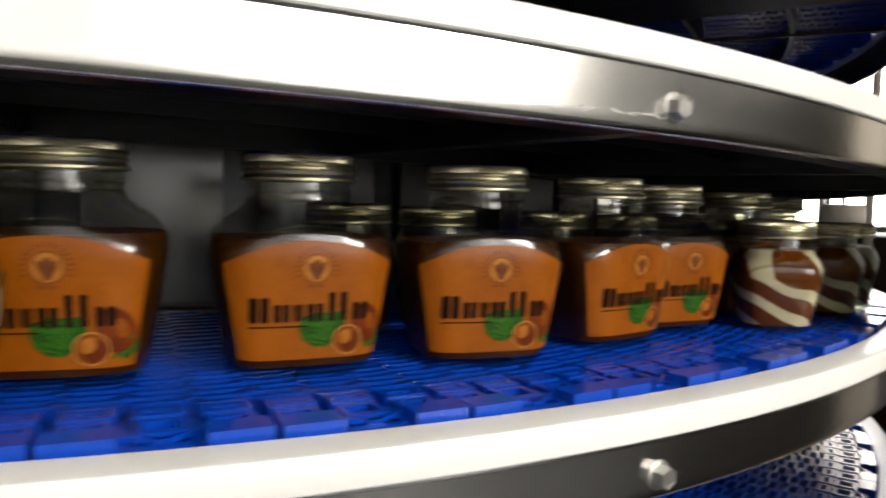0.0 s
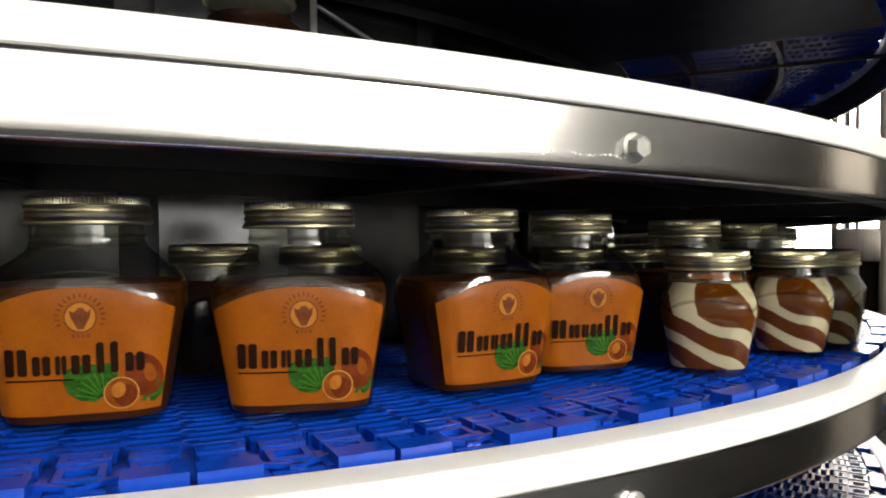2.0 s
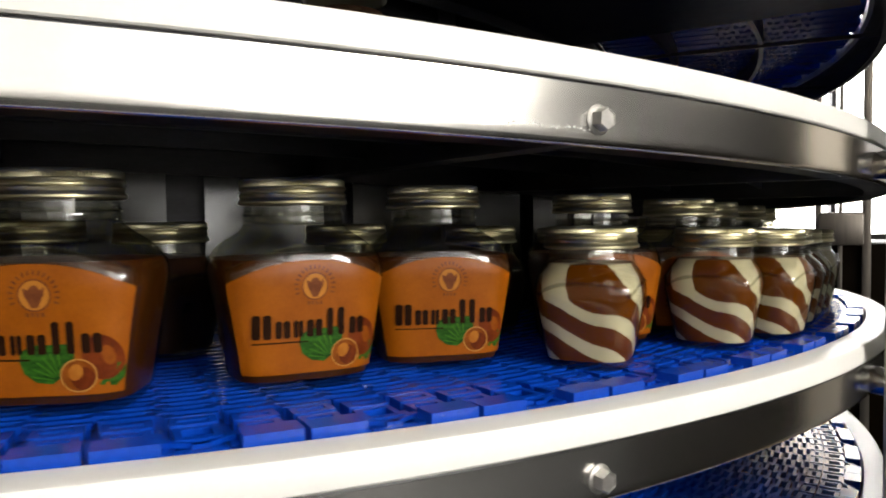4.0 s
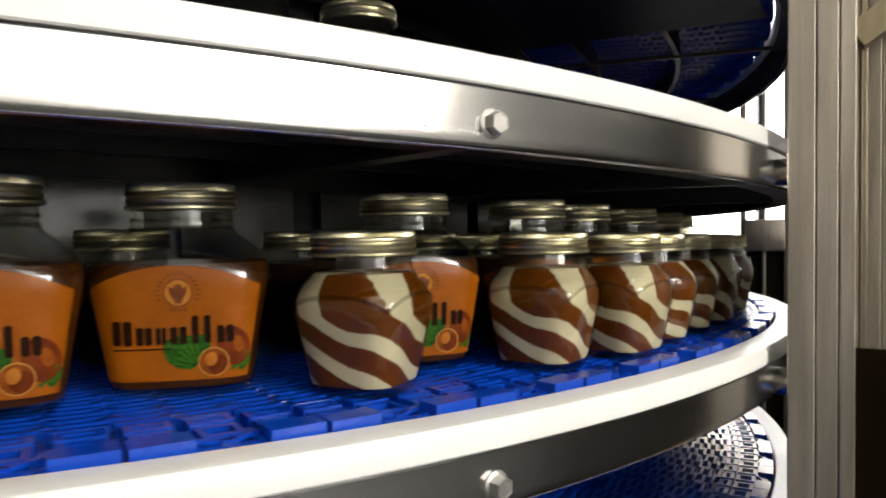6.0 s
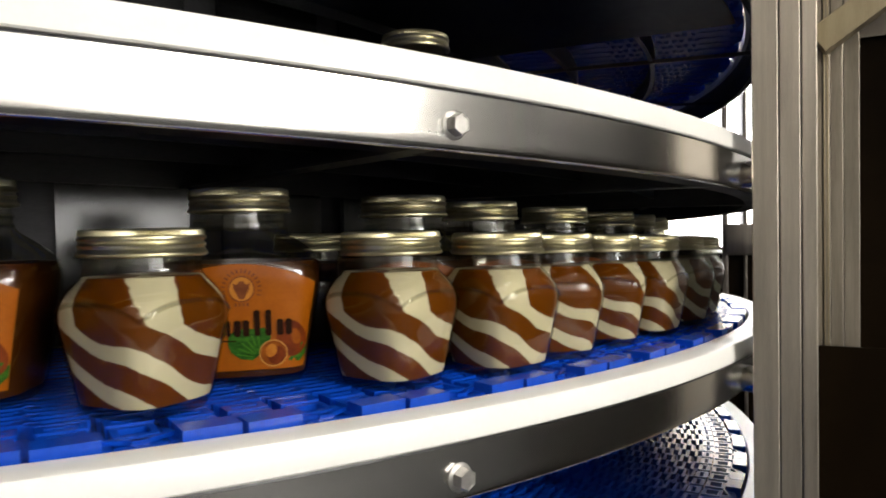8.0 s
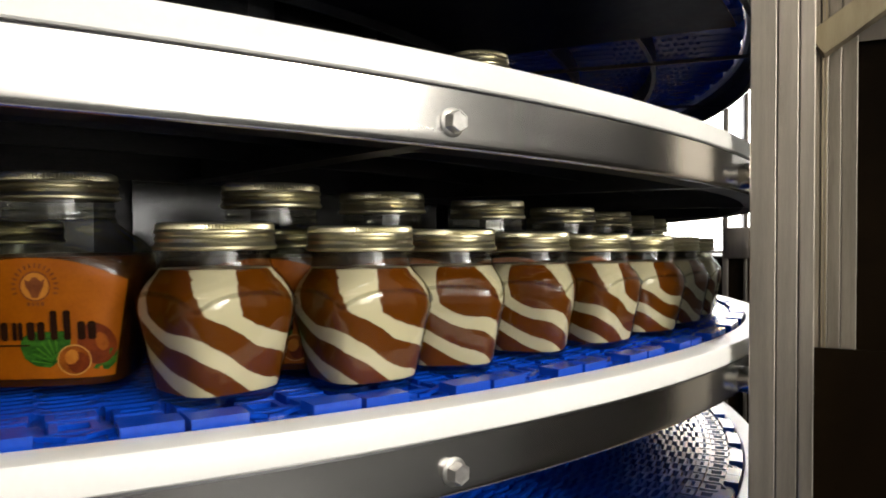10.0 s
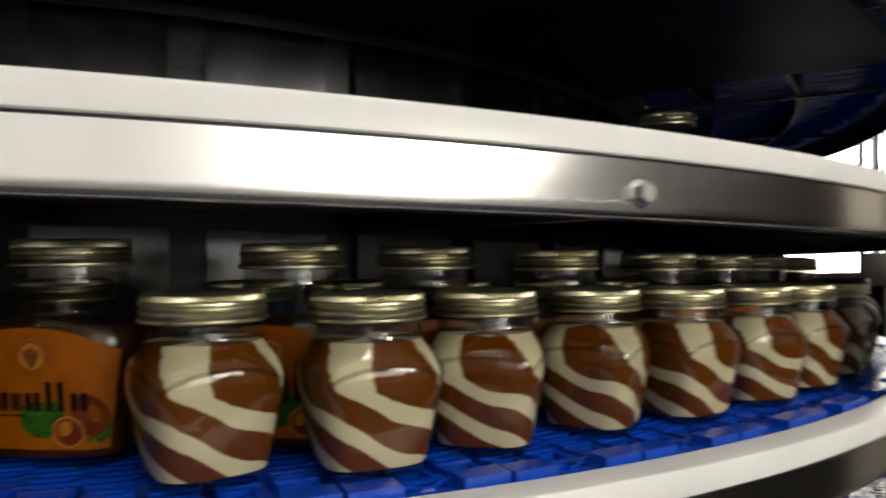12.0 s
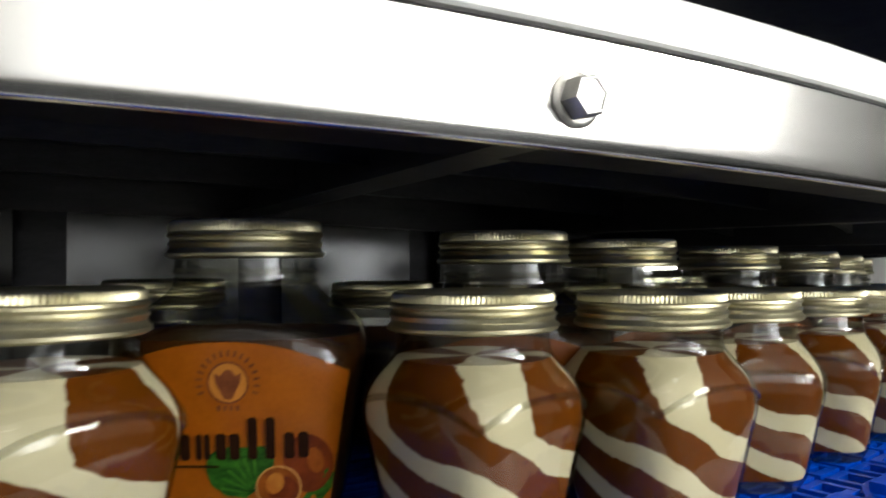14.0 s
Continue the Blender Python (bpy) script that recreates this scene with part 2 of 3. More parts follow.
def loft(bm, profile, segs=56, inset=0.0, cap=True):
    rows = []
    for z, a, b, n in profile:
        ring = []
        for i in range(segs):
            t = 2 * math.pi * (i + 0.5) / segs
            c, s = math.cos(t), math.sin(t)
            ring.append(bm.verts.new(((a - inset) * math.copysign(abs(c) ** (2 / n), c),
                                      (b - inset) * math.copysign(abs(s) ** (2 / n), s), z)))
        rows.append(ring)
    for p, q in zip(rows, rows[1:]):
        for i in range(segs):
            j = (i + 1) % segs
            bm.faces.new((p[i], p[j], q[j], q[i]))
    if cap:
        bm.faces.new(rows[0][::-1])
        bm.faces.new(rows[-1])
    return bm


def refine(profile, step=0.002):
    """Rounds a coarse jar profile."""
    zs = np.array([p[0] for p in profile])
    fine = np.arange(zs[0], zs[-1] + step / 2, step)
    cols = [np.interp(fine, zs, [p[k] for p in profile]) for k in (1, 2, 3)]
    out = []
    for c in cols:
        pad = np.concatenate([[c[0]] * 2, c, [c[-1]] * 2])
        out.append(np.convolve(pad, [0.1, 0.22, 0.36, 0.22, 0.1], "valid"))
    return [(float(z), float(a), float(b), float(n)) for z, a, b, n in zip(fine, *out)]


def on_front(profile, x, z, off):
    """The point of a jar's front at (x, z), a little off the glass."""
    a, b, n = section(profile, z)
    return Vector((x, -b * max(0.0, 1 - min(1, abs(x) / a) ** n) ** (1 / n) - off, z))


def decal(bm, profile, outline, off):
    """A flat printed shape on the jar's front, from an outline round its middle."""
    cx, cz = sum(p[0] for p in outline) / len(outline), sum(p[1] for p in outline) / len(outline)
    rings = [[bm.verts.new(on_front(profile, cx + (x - cx) * k, cz + (z - cz) * k, off)) for x, z in outline] for k in (1, 0.5)]
    mid = bm.verts.new(on_front(profile, cx, cz, off))
    n = len(outline)
    for i in range(n):
        j = (i + 1) % n
        bm.faces.new((rings[0][i], rings[0][j], rings[1][j], rings[1][i]))
        bm.faces.new((rings[1][i], rings[1][j], mid))
    return bm


def band(bm, profile, inner, outer, off):
    n = len(inner)
    a = [bm.verts.new(on_front(profile, x, z, off)) for x, z in inner]
    b = [bm.verts.new(on_front(profile, x, z, off)) for x, z in outer]
    for i in range(n):
        j = (i + 1) % n
        bm.faces.new((a[i], a[j], b[j], b[i]))
    return bm


def circle(cx, cz, rx, rz, n=28, turn=0.0):
    return [(cx + rx * math.cos(t) * math.cos(turn) - rz * math.sin(t) * math.sin(turn),
             cz + rx * math.cos(t) * math.sin(turn) + rz * math.sin(t) * math.cos(turn))
            for t in (2 * math.pi * i / n for i in range(n))]


# ---- jars ----
def lid_mesh(base, radius=0.033, height=0.0155):
    h = height
    prof = [(radius - 0.004, base + 0.0006), (radius - 0.0006, base), (radius + 0.0008, base + 0.0008), (radius + 0.0008, base + 0.0020),
            (radius - 0.0002, base + 0.0030), (radius - 0.0008, base + 0.0042), (radius - 0.0002, base + 0.0054), (radius, base + 0.0060),
            (radius - 0.0010, base + 0.0072), (radius - 0.0010, base + 0.0080), (radius + 0.0002, base + 0.0092), (radius, base + 0.0102),
            (radius - 0.0006, base + 0.0108), (radius - 0.0006, base + h - 0.0016), (radius - 0.0012, base + h - 0.0006), (radius - 0.0028, base + h),
            (radius - 0.0048, base + h - 0.0007), (radius - 0.007, base + h - 0.0012)]
    return lathe(bmesh.new(), prof, 220, lambda k, i: -0.0006 * (i % 2) if 12 <= k <= 14 else 0.0)


TALL = refine([(0.0, 0.0375, 0.031, 3.2), (0.003, 0.0415, 0.0345, 3.6), (0.010, 0.0430, 0.0355, 4.0), (0.041, 0.0484, 0.0385, 4.0), (0.065, 0.0530, 0.0408, 3.8),
               (0.072, 0.0532, 0.0404, 3.4), (0.079, 0.0505, 0.0397, 3.0), (0.0835, 0.0460, 0.0387, 2.7), (0.0880, 0.0395, 0.0355, 2.4), (0.0920, 0.0332, 0.0322, 2.1),
               (0.0955, 0.0302, 0.0302, 2.0), (0.107, 0.0300, 0.0300, 2.0), (0.1085, 0.0298, 0.0298, 2.0)])
SHORT = refine([(0.0, 0.0268, 0.0268, 2.9), (0.003, 0.0295, 0.0295, 3.2), (0.008, 0.0308, 0.0308, 3.4), (0.032, 0.0350, 0.0350, 3.6), (0.046, 0.0380, 0.0380, 3.6),
                (0.054, 0.0383, 0.0383, 3.4), (0.061, 0.0366, 0.0366, 2.9), (0.0665, 0.0332, 0.0332, 2.4), (0.0705, 0.0304, 0.0304, 2.05),
                (0.080, 0.0300, 0.0300, 2.0), (0.0815, 0.0298, 0.0298, 2.0)])


def fill_of(profile, top):
    return [p for p in profile if 0.0050 <= p[0] <= top]


def taller(jar, k=1.045):
    """Raises a finished jar to its full height."""
    for ob in jar.children_recursive:
        for v in ob.data.vertices:
            v.co.z *= k
    return jar


def tall_jar():
    jar = new("tall_jar")
    tagged(jar, "tall glass jar of hazelnut spread, orange label, gold lid", "jar", "jars on the lower belt")
    part("glass", loft(bmesh.new(), TALL), GLASS, jar, "clear moulded glass").visible_shadow = False
    part("spread", loft(bmesh.new(), fill_of(TALL, 0.0765), inset=0.0016), SPREAD, jar, "dark brown hazelnut spread")
    part("lid", lid_mesh(0.107), LID, jar, "ridged gold metal screw lid")
    bm, rows = bmesh.new(), []
    for i in range(49):
        u = 2 * i / 48 - 1
        z = 0.0835 - 0.0130 * abs(u) ** 2.0
        c = on_front(TALL, u * 0.90 * section(TALL, min(z, 0.070))[0], z, 0)
        rows.append([bm.verts.new(c + Vector((0, -dy, dz))) for dy, dz in ((-0.0005, -0.0014), (0.0008, -0.0004), (0.0008, 0.0004), (-0.0005, 0.0014))])
    for a, b in zip(rows, rows[1:]):
        for j in range(3):
            bm.faces.new((a[j], b[j], b[j + 1], a[j + 1]))
    part("shoulder_rib", bm, GLASS, jar).visible_shadow = False
    for z in (0.0965, 0.1015):
        part("neck_ring", lathe(bmesh.new(), [(0.0300, z - 0.0012), (0.0312, z - 0.0004), (0.0312, z + 0.0004), (0.0300, z + 0.0012)], 48, cap=False), GLASS, jar).visible_shadow = False
    # the label: wide at the shoulder, arched on top
    bm, nu, nv = bmesh.new(), 24, 20
    grid = []
    for j in range(nv + 1):
        row = []
        for i in range(nu + 1):
            u = 2 * i / nu - 1
            top = 0.0755 - 0.0125 * abs(u) ** 2.2
            z = 0.0105 + (top - 0.0105) * j / nv
            row.append(bm.verts.new(on_front(TALL, u * 0.905 * section(TALL, min(z, 0.066))[0], z, 0.0006)))
        grid.append(row)
    for a, b in zip(grid, grid[1:]):
        for i in range(nu):
            bm.faces.new((a[i], a[i + 1], b[i + 1], b[i]))
    label = part("label", bm, LABEL, jar, "orange paper label with arched top")
    off = 0.0009
    part("emblem", decal(bmesh.new(), TALL, circle(0.002, 0.0605, 0.0072, 0.0072), off), RINGINK, label)
    shape = [(0.002 + x * 0.0052, 0.0600 + z * 0.0056) for x, z in
             ((-1, 0.75), (-0.55, 0.55), (-0.2, 0.95), (0.25, 0.95), (0.6, 0.55), (1, 0.8), (0.9, 0.1), (0.6, -0.4), (0.3, -1), (-0.3, -1), (-0.6, -0.4), (-0.9, 0.1))]
    part("emblem_figure", decal(bmesh.new(), TALL, shape, off + 0.0003), EMBLEM, label)
    bm = bmesh.new()
    for k in range(17):
        a = radians(-20 + 220 * k / 16)
        ca, sa = math.cos(a), math.sin(a)
        q = [(0.002 + ca * r + sa * w, 0.0605 + sa * r - ca * w) for r, w in ((0.0098, -0.0005), (0.0122, -0.0005), (0.0122, 0.0005), (0.0098, 0.0005))]
        decal(bm, TALL, q, off)
    for k in range(4):
        decal(bm, TALL, [(-0.0024 + k * 0.0024 + x, 0.0500 + z) for x, z in ((0, 0), (0.0014, 0), (0.0014, 0.002), (0, 0.002))], off)
    part("emblem_border", bm, EMBLEM, label, smooth=False)
    part("emblem_ring", band(bmesh.new(), TALL, circle(0.002, 0.0605, 0.0072, 0.0072), circle(0.002, 0.0605, 0.0080, 0.0080), off), EMBLEM, label)
    # leaf and nuts
    leaf = [(0.0065 + x * 0.0125, 0.0265 + z * 0.0105) for x, z in
            ((-1.05, 0.6), (-0.7, 0.85), (-0.3, 0.95), (0.2, 0.9), (0.7, 0.95), (1.0, 0.5), (0.95, -0.1), (0.5, -0.6), (0.1, -0.95), (-0.5, -0.85), (-0.95, -0.45), (-1.1, 0.1))]
    part("printed_leaf", decal(bmesh.new(), TALL, leaf, off), LEAF, label)
    part("printed_leaf", decal(bmesh.new(), TALL, [(0.0355 + x * 0.005, 0.0200 + z * 0.006) for x, z in
         ((-1.2, -0.8), (0.2, -1), (0.9, -0.4), (1.1, 0.6), (0.6, 1), (-0.3, 0.4))], off), LEAF, label)
    for k in range(6):
        a = radians(95 + 15 * k)
        ca, sa = math.cos(a), math.sin(a)
        q = [(0.0125 + ca * r + sa * w, 0.0180 + sa * r - ca * w) for r, w in ((0.004, -0.0002), (0.0145, -0.0005), (0.0150, 0.0), (0.0145, 0.0005), (0.004, 0.0002))]
        part("leaf_vein", decal(bmesh.new(), TALL, q, off + 0.0002), VEIN, label)
    part("printed_nut", decal(bmesh.new(), TALL, circle(0.0318, 0.0290, 0.0092, 0.0115, turn=0.2), off + 0.0002), NUT_RED, label)
    part("nut_glint", decal(bmesh.new(), TALL, circle(0.0345, 0.0300, 0.0030, 0.0052, 16, turn=0.2), off + 0.0003), NUT, label)
    part("printed_nut", decal(bmesh.new(), TALL, circle(0.0205, 0.0205, 0.0085, 0.0082), off + 0.0004), NUT, label)
    part("nut_shade", decal(bmesh.new(), TALL, circle(0.0225, 0.0190, 0.0058, 0.0058, 20), off + 0.0005), NUT_RED, label)
    part("nut_glint", decal(bmesh.new(), TALL, circle(0.0192, 0.0222, 0.0034, 0.0042, 20, turn=-0.4), off + 0.0006), GLINT, label)
    part("printed_nut_rim", band(bmesh.new(), TALL, circle(0.0205, 0.0205, 0.0081, 0.0078), circle(0.0205, 0.0205, 0.0087, 0.0084), off + 0.0006), NUTRIM, label)
    # the name as plain dark bars
    def bar(x0, x1, z0, z1):
        c = 0.0009
        part("name_bar", decal(bmesh.new(), TALL, [(x, 0.0315 + z) for x, z in ((x0 + c, z0), (x1 - c, z0), (x1, z0 + c), (x1, z1 - c), (x1 - c, z1), (x0 + c, z1), (x0, z1 - c), (x0, z0 + c))],
             off + 0.0008), INK, label, smooth=False)

    for x0, x1, z1 in ((-0.0345, -0.0238, 0.0138), (-0.0214, -0.0128, 0.0100), (-0.0106, -0.0052, 0.0100), (-0.0030, 0.0062, 0.0100), (0.0230, 0.0322, 0.0100)):
        w = 0.43 * (x1 - x0)
        bar(x0, x0 + w, 0.0, z1)
        bar(x1 - w, x1, 0.0, z1)
    for x0 in (0.0092, 0.0160):
        bar(x0, x0 + 0.0036, 0.0, 0.0160)
    part("underline_bar", decal(bmesh.new(), TALL, [(-0.0345, 0.0285), (-0.002, 0.0285), (-0.002, 0.0294), (-0.0345, 0.0294)], off + 0.0008), INK, label, smooth=False)
    return jar


def short_jar(name="short_jar", spread=None):
    jar = new(name)
    tagged(jar, "squat glass jar of brown and cream swirled spread, gold lid", "jar", "jars on the lower belt")
    part("glass", loft(bmesh.new(), SHORT), GLASS, jar, "clear moulded glass").visible_shadow = False
    part("spread", loft(bmesh.new(), fill_of(SHORT, 0.0708), inset=0.0014), spread or ZEBRA, jar, "dark cocoa spread" if spread else "brown and cream swirled spread")
    part("lid", lid_mesh(0.080, 0.033, 0.0145), LID, jar, "ridged gold metal screw lid")
    # moulded shoulder rib, an arch on each of the four faces
    bm, rows, n = bmesh.new(), [], 96
    for i in range(n):
        t = 2 * math.pi * (i + 0.5) / n
        z = 0.0490 + 0.0088 * abs(math.cos(2 * t)) ** 0.8
        a, b, e = section(SHORT, z)
        c, s = math.cos(t), math.sin(t)
        p = Vector((a * math.copysign(abs(c) ** (2 / e), c), b * math.copysign(abs(s) ** (2 / e), s), z))
        o = Vector((p.x, p.y, 0)).normalized()
        rows.append([bm.verts.new(p + o * du + Vector((0, 0, dz))) for du, dz in ((-0.0004, -0.0014), (0.0011, 0), (-0.0004, 0.0014))])
    for i in range(n):
        a, b = rows[i], rows[(i + 1) % n]
        for j in range(2):
            bm.faces.new((a[j], b[j], b[j + 1], a[j + 1]))
    part("shoulder_rib", bm, GLASS, jar).visible_shadow = False
    return jar


# angle at the start, distance from the rail's face, turn of the jar
TALLS = [(-0.14, 0.160, -3), (-0.03, 0.158, -8), (0.075, 0.160, 0), (0.180, 0.155, -6), (0.288, 0.155, -4), (0.387, 0.140, -15), (0.497, 0.152, -2), (0.590, 0.165, -20),
         (0.729, 0.160, -23), (0.838, 0.150, -33), (0.922, 0.162, -15), (1.023, 0.160, -25), (1.132, 0.160, -12), (1.220, 0.160, -20), (1.313, 0.160, -10), (1.41, 0.160, -15), (1.52, 0.160, -14)] + [(1.62 + 0.1 * k, 0.158 + 0.004 * (k % 3), -12 - 5 * (k % 4)) for k in range(9)]
SHORTS = [(0.137, 0.085, 10), (0.667, 0.099, 32), (0.790, 0.088, 16), (0.860, 0.077, 0), (0.928, 0.092, 52), (1.005, 0.098, 30), (1.076, 0.092, -2), (1.161, 0.092, 64),
          (1.242, 0.092, -18)]
SHORTS += [(1.335 + 0.088 * k, 0.092 + 0.006 * (k % 3), 40 * k % 90) for k in range(13)]
INNER = [(0.357, 0.27), (0.435, 0.27), (0.571, 0.27), (0.705, 0.27), (0.83, 0.27), (0.90, 0.265), (1.0, 0.27), (1.11, 0.27), (1.22, 0.27)] + [(1.34 + 0.11 * k, 0.27) for k in range(10)]
moving_jars = []     # object, angle, radius, height, turn, speed


def put_jars():
    tall, short, dark = taller(tall_jar(), 1.033), taller(short_jar()), taller(short_jar("dark_jar", COCOA))
    tagged(dark, "squat glass jar of dark cocoa spread, gold lid")
    first, kinds = {"t": tall, "s": short, "d": dark}, {"t": tall, "s": short, "d": dark}

    def add(kind, th, r, z, turn, speed):
        ob = first.pop(kind, None) or copy_thing(kinds[kind], Matrix())
        moving_jars.append((ob, th, r, z, turn, speed))
        return ob

    for th, dr, turn in TALLS:
        add("t", th, R - dr, BELT, turn, OMEGA)
    for th, dr, turn in SHORTS:
        add("s", th, R - dr, BELT, turn, OMEGA)
    for k, (th, dr) in enumerate(INNER):
        add("d" if k < 9 else "t", th, R - dr, BELT, 37 * k % 90, OMEGA)
    # on the tier above, which runs the other way
    up = add("d", 0.197, 1.071, BELT + PITCH, 20, -OMEGA)
    tagged(up, "squat glass jar with gold lid on the upper belt", "jar", "jars on the upper belt")


# ---- the spiral conveyor ----
TIERS = (-2, -1, 0, 1, 2)       # 0 is the rail above the front jars


def conveyor():
    root = new("spiral_conveyor")
    tagged(root, "stainless spiral conveyor with white wear strips, several tiers high", "conveyor")
    a0, a1, n = -math.pi, math.pi, 260
    for k in TIERS:
        dz = k * PITCH
        fascia = [(R - 0.0030, -0.0006), (R, -0.0006), (R, -0.0020), (R, -0.0244), (R, -0.0290), (R - 0.0004, -0.0308), (R - 0.0014, -0.0322), (R - 0.0030, -0.0329),
                  (R - 0.0042, -0.0329), (R - 0.0042, -0.0310), (R - 0.0030, -0.0280)]
        rail = part("outer_rail", sweep(bmesh.new(), fascia, a0, a1, n, dz), STEEL, root, "brushed stainless outer rail")
        lip = R - (0.0110 if k == 1 else 0.0280)
        # steel lip of the rail, its shade put into the colour
        part("flange", sweep(bmesh.new(), [(lip, -0.0327), (R - 0.0044, -0.0327), (R - 0.0044, -0.0305), (lip, -0.0305)], a0, a1, n, dz), UNDER_SHADE, rail)
        # dark skin added on the rail's inner face for the shade there
        part("shade_liner", sweep(bmesh.new(), [(R - 0.0052, -0.0303), (R - 0.0034, -0.0303), (R - 0.0034, -0.0010), (R - 0.0052, -0.0010)], a0, a1, n, dz), STEEL_DARK, rail)
        cap = [(R - 0.0250, 0.0012), (R + 0.0006, 0.0012), (R + 0.0016, 0.0022), (R + 0.0016, 0.0150), (R + 0.0002, 0.0176), (R - 0.0030, 0.0183),
               (R - 0.0240, 0.0176), (R - 0.0256, 0.0160)]
        part("wear_strip", sweep(bmesh.new(), cap, a0, a1, n, dz), WHITE, rail, "white plastic wear strip")
        neck = [(R - 0.020, -0.0008), (R - 0.0026, -0.0008), (R - 0.0026, 0.0014), (R - 0.020, 0.0014)]
        part("seal", sweep(bmesh.new(), neck, a0, a1, n, dz), STEEL_DARK, rail)
        for b in range(-4, 2):
            th = 0.1265 + 0.279 * b
            bm = bmesh.new()
            lathe(bm, [(0.0118, 0), (0.0118, 0.0008), (0.0104, 0.0018), (0.0094, 0.0020)], 28)
            hexa = lathe(bmesh.new(), [(0.0092, 0.0012), (0.0092, 0.0095), (0.0081, 0.0108), (0.0072, 0.0108), (0.0068, 0.0102)], 6)
            tmp = bpy.data.meshes.new("tmp")
            hexa.to_mesh(tmp)
            hexa.free()
            bm.from_mesh(tmp)
            bpy.data.meshes.remove(tmp)
            ob = part("bolt", bm, BOLT, rail, "hex bolt with flange")
            ob.matrix_basis = Matrix.Translation(polar(R, th, dz - 0.0187)) @ pose(0, 0, 0, 90, 0, math.degrees(th)) @ pose(0, 0, 0, 0, 0, 11 + 17 * b) @ Matrix.Scale(0.70, 4)
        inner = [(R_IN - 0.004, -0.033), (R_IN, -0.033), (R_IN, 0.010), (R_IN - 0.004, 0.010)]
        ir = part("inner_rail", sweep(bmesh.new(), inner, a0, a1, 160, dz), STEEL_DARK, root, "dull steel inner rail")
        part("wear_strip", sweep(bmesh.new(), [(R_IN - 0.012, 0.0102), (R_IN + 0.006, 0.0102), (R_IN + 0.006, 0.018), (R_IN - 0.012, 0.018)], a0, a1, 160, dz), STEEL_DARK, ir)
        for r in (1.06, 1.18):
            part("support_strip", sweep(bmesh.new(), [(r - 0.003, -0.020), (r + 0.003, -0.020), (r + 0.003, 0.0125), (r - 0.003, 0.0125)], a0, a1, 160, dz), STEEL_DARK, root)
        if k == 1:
            # sheet added to hide the belt's underside in painted shade
            part("shade_sheet", sweep(bmesh.new(), [(R_IN + 0.003, -0.0235), (R - 0.032, -0.0235), (R - 0.032, -0.0215), (R_IN + 0.003, -0.0215)], -1.6, 0.84, 120, dz), UNDER_SHADE, root, "dark navy sheet standing in for shade under the belt")
        if k == 0:
            bm = bmesh.new()
            for q in range(30):
                th = 0.335 + 0.072 * random.random() ** 0.8
                w, h = random.uniform(0.0003, 0.0012), random.uniform(0.0002, 0.0007)
                c = polar(R + 0.0002, th, -0.0246 + random.uniform(-0.0006, 0.0012) * (1 if q % 4 else 2.5))
                bmesh.ops.create_icosphere(bm, subdivisions=1, radius=1, matrix=Matrix.Translation(c) @ Matrix.Rotation(th, 4, "Z") @ Matrix.Diagonal((w, 0.0003, h, 1)))
            part("dried_residue", bm, WHITE, rail, "dried white splashes on the rail")
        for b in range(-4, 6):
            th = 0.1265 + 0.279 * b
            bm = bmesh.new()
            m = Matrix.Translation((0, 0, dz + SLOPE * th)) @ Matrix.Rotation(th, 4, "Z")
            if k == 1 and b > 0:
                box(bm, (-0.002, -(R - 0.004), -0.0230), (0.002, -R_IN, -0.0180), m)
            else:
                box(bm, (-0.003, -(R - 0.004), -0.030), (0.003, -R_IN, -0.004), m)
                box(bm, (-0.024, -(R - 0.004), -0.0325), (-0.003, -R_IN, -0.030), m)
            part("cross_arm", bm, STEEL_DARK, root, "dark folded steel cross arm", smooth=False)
    return root


ROW = 0.0243        # angle from belt row to belt row


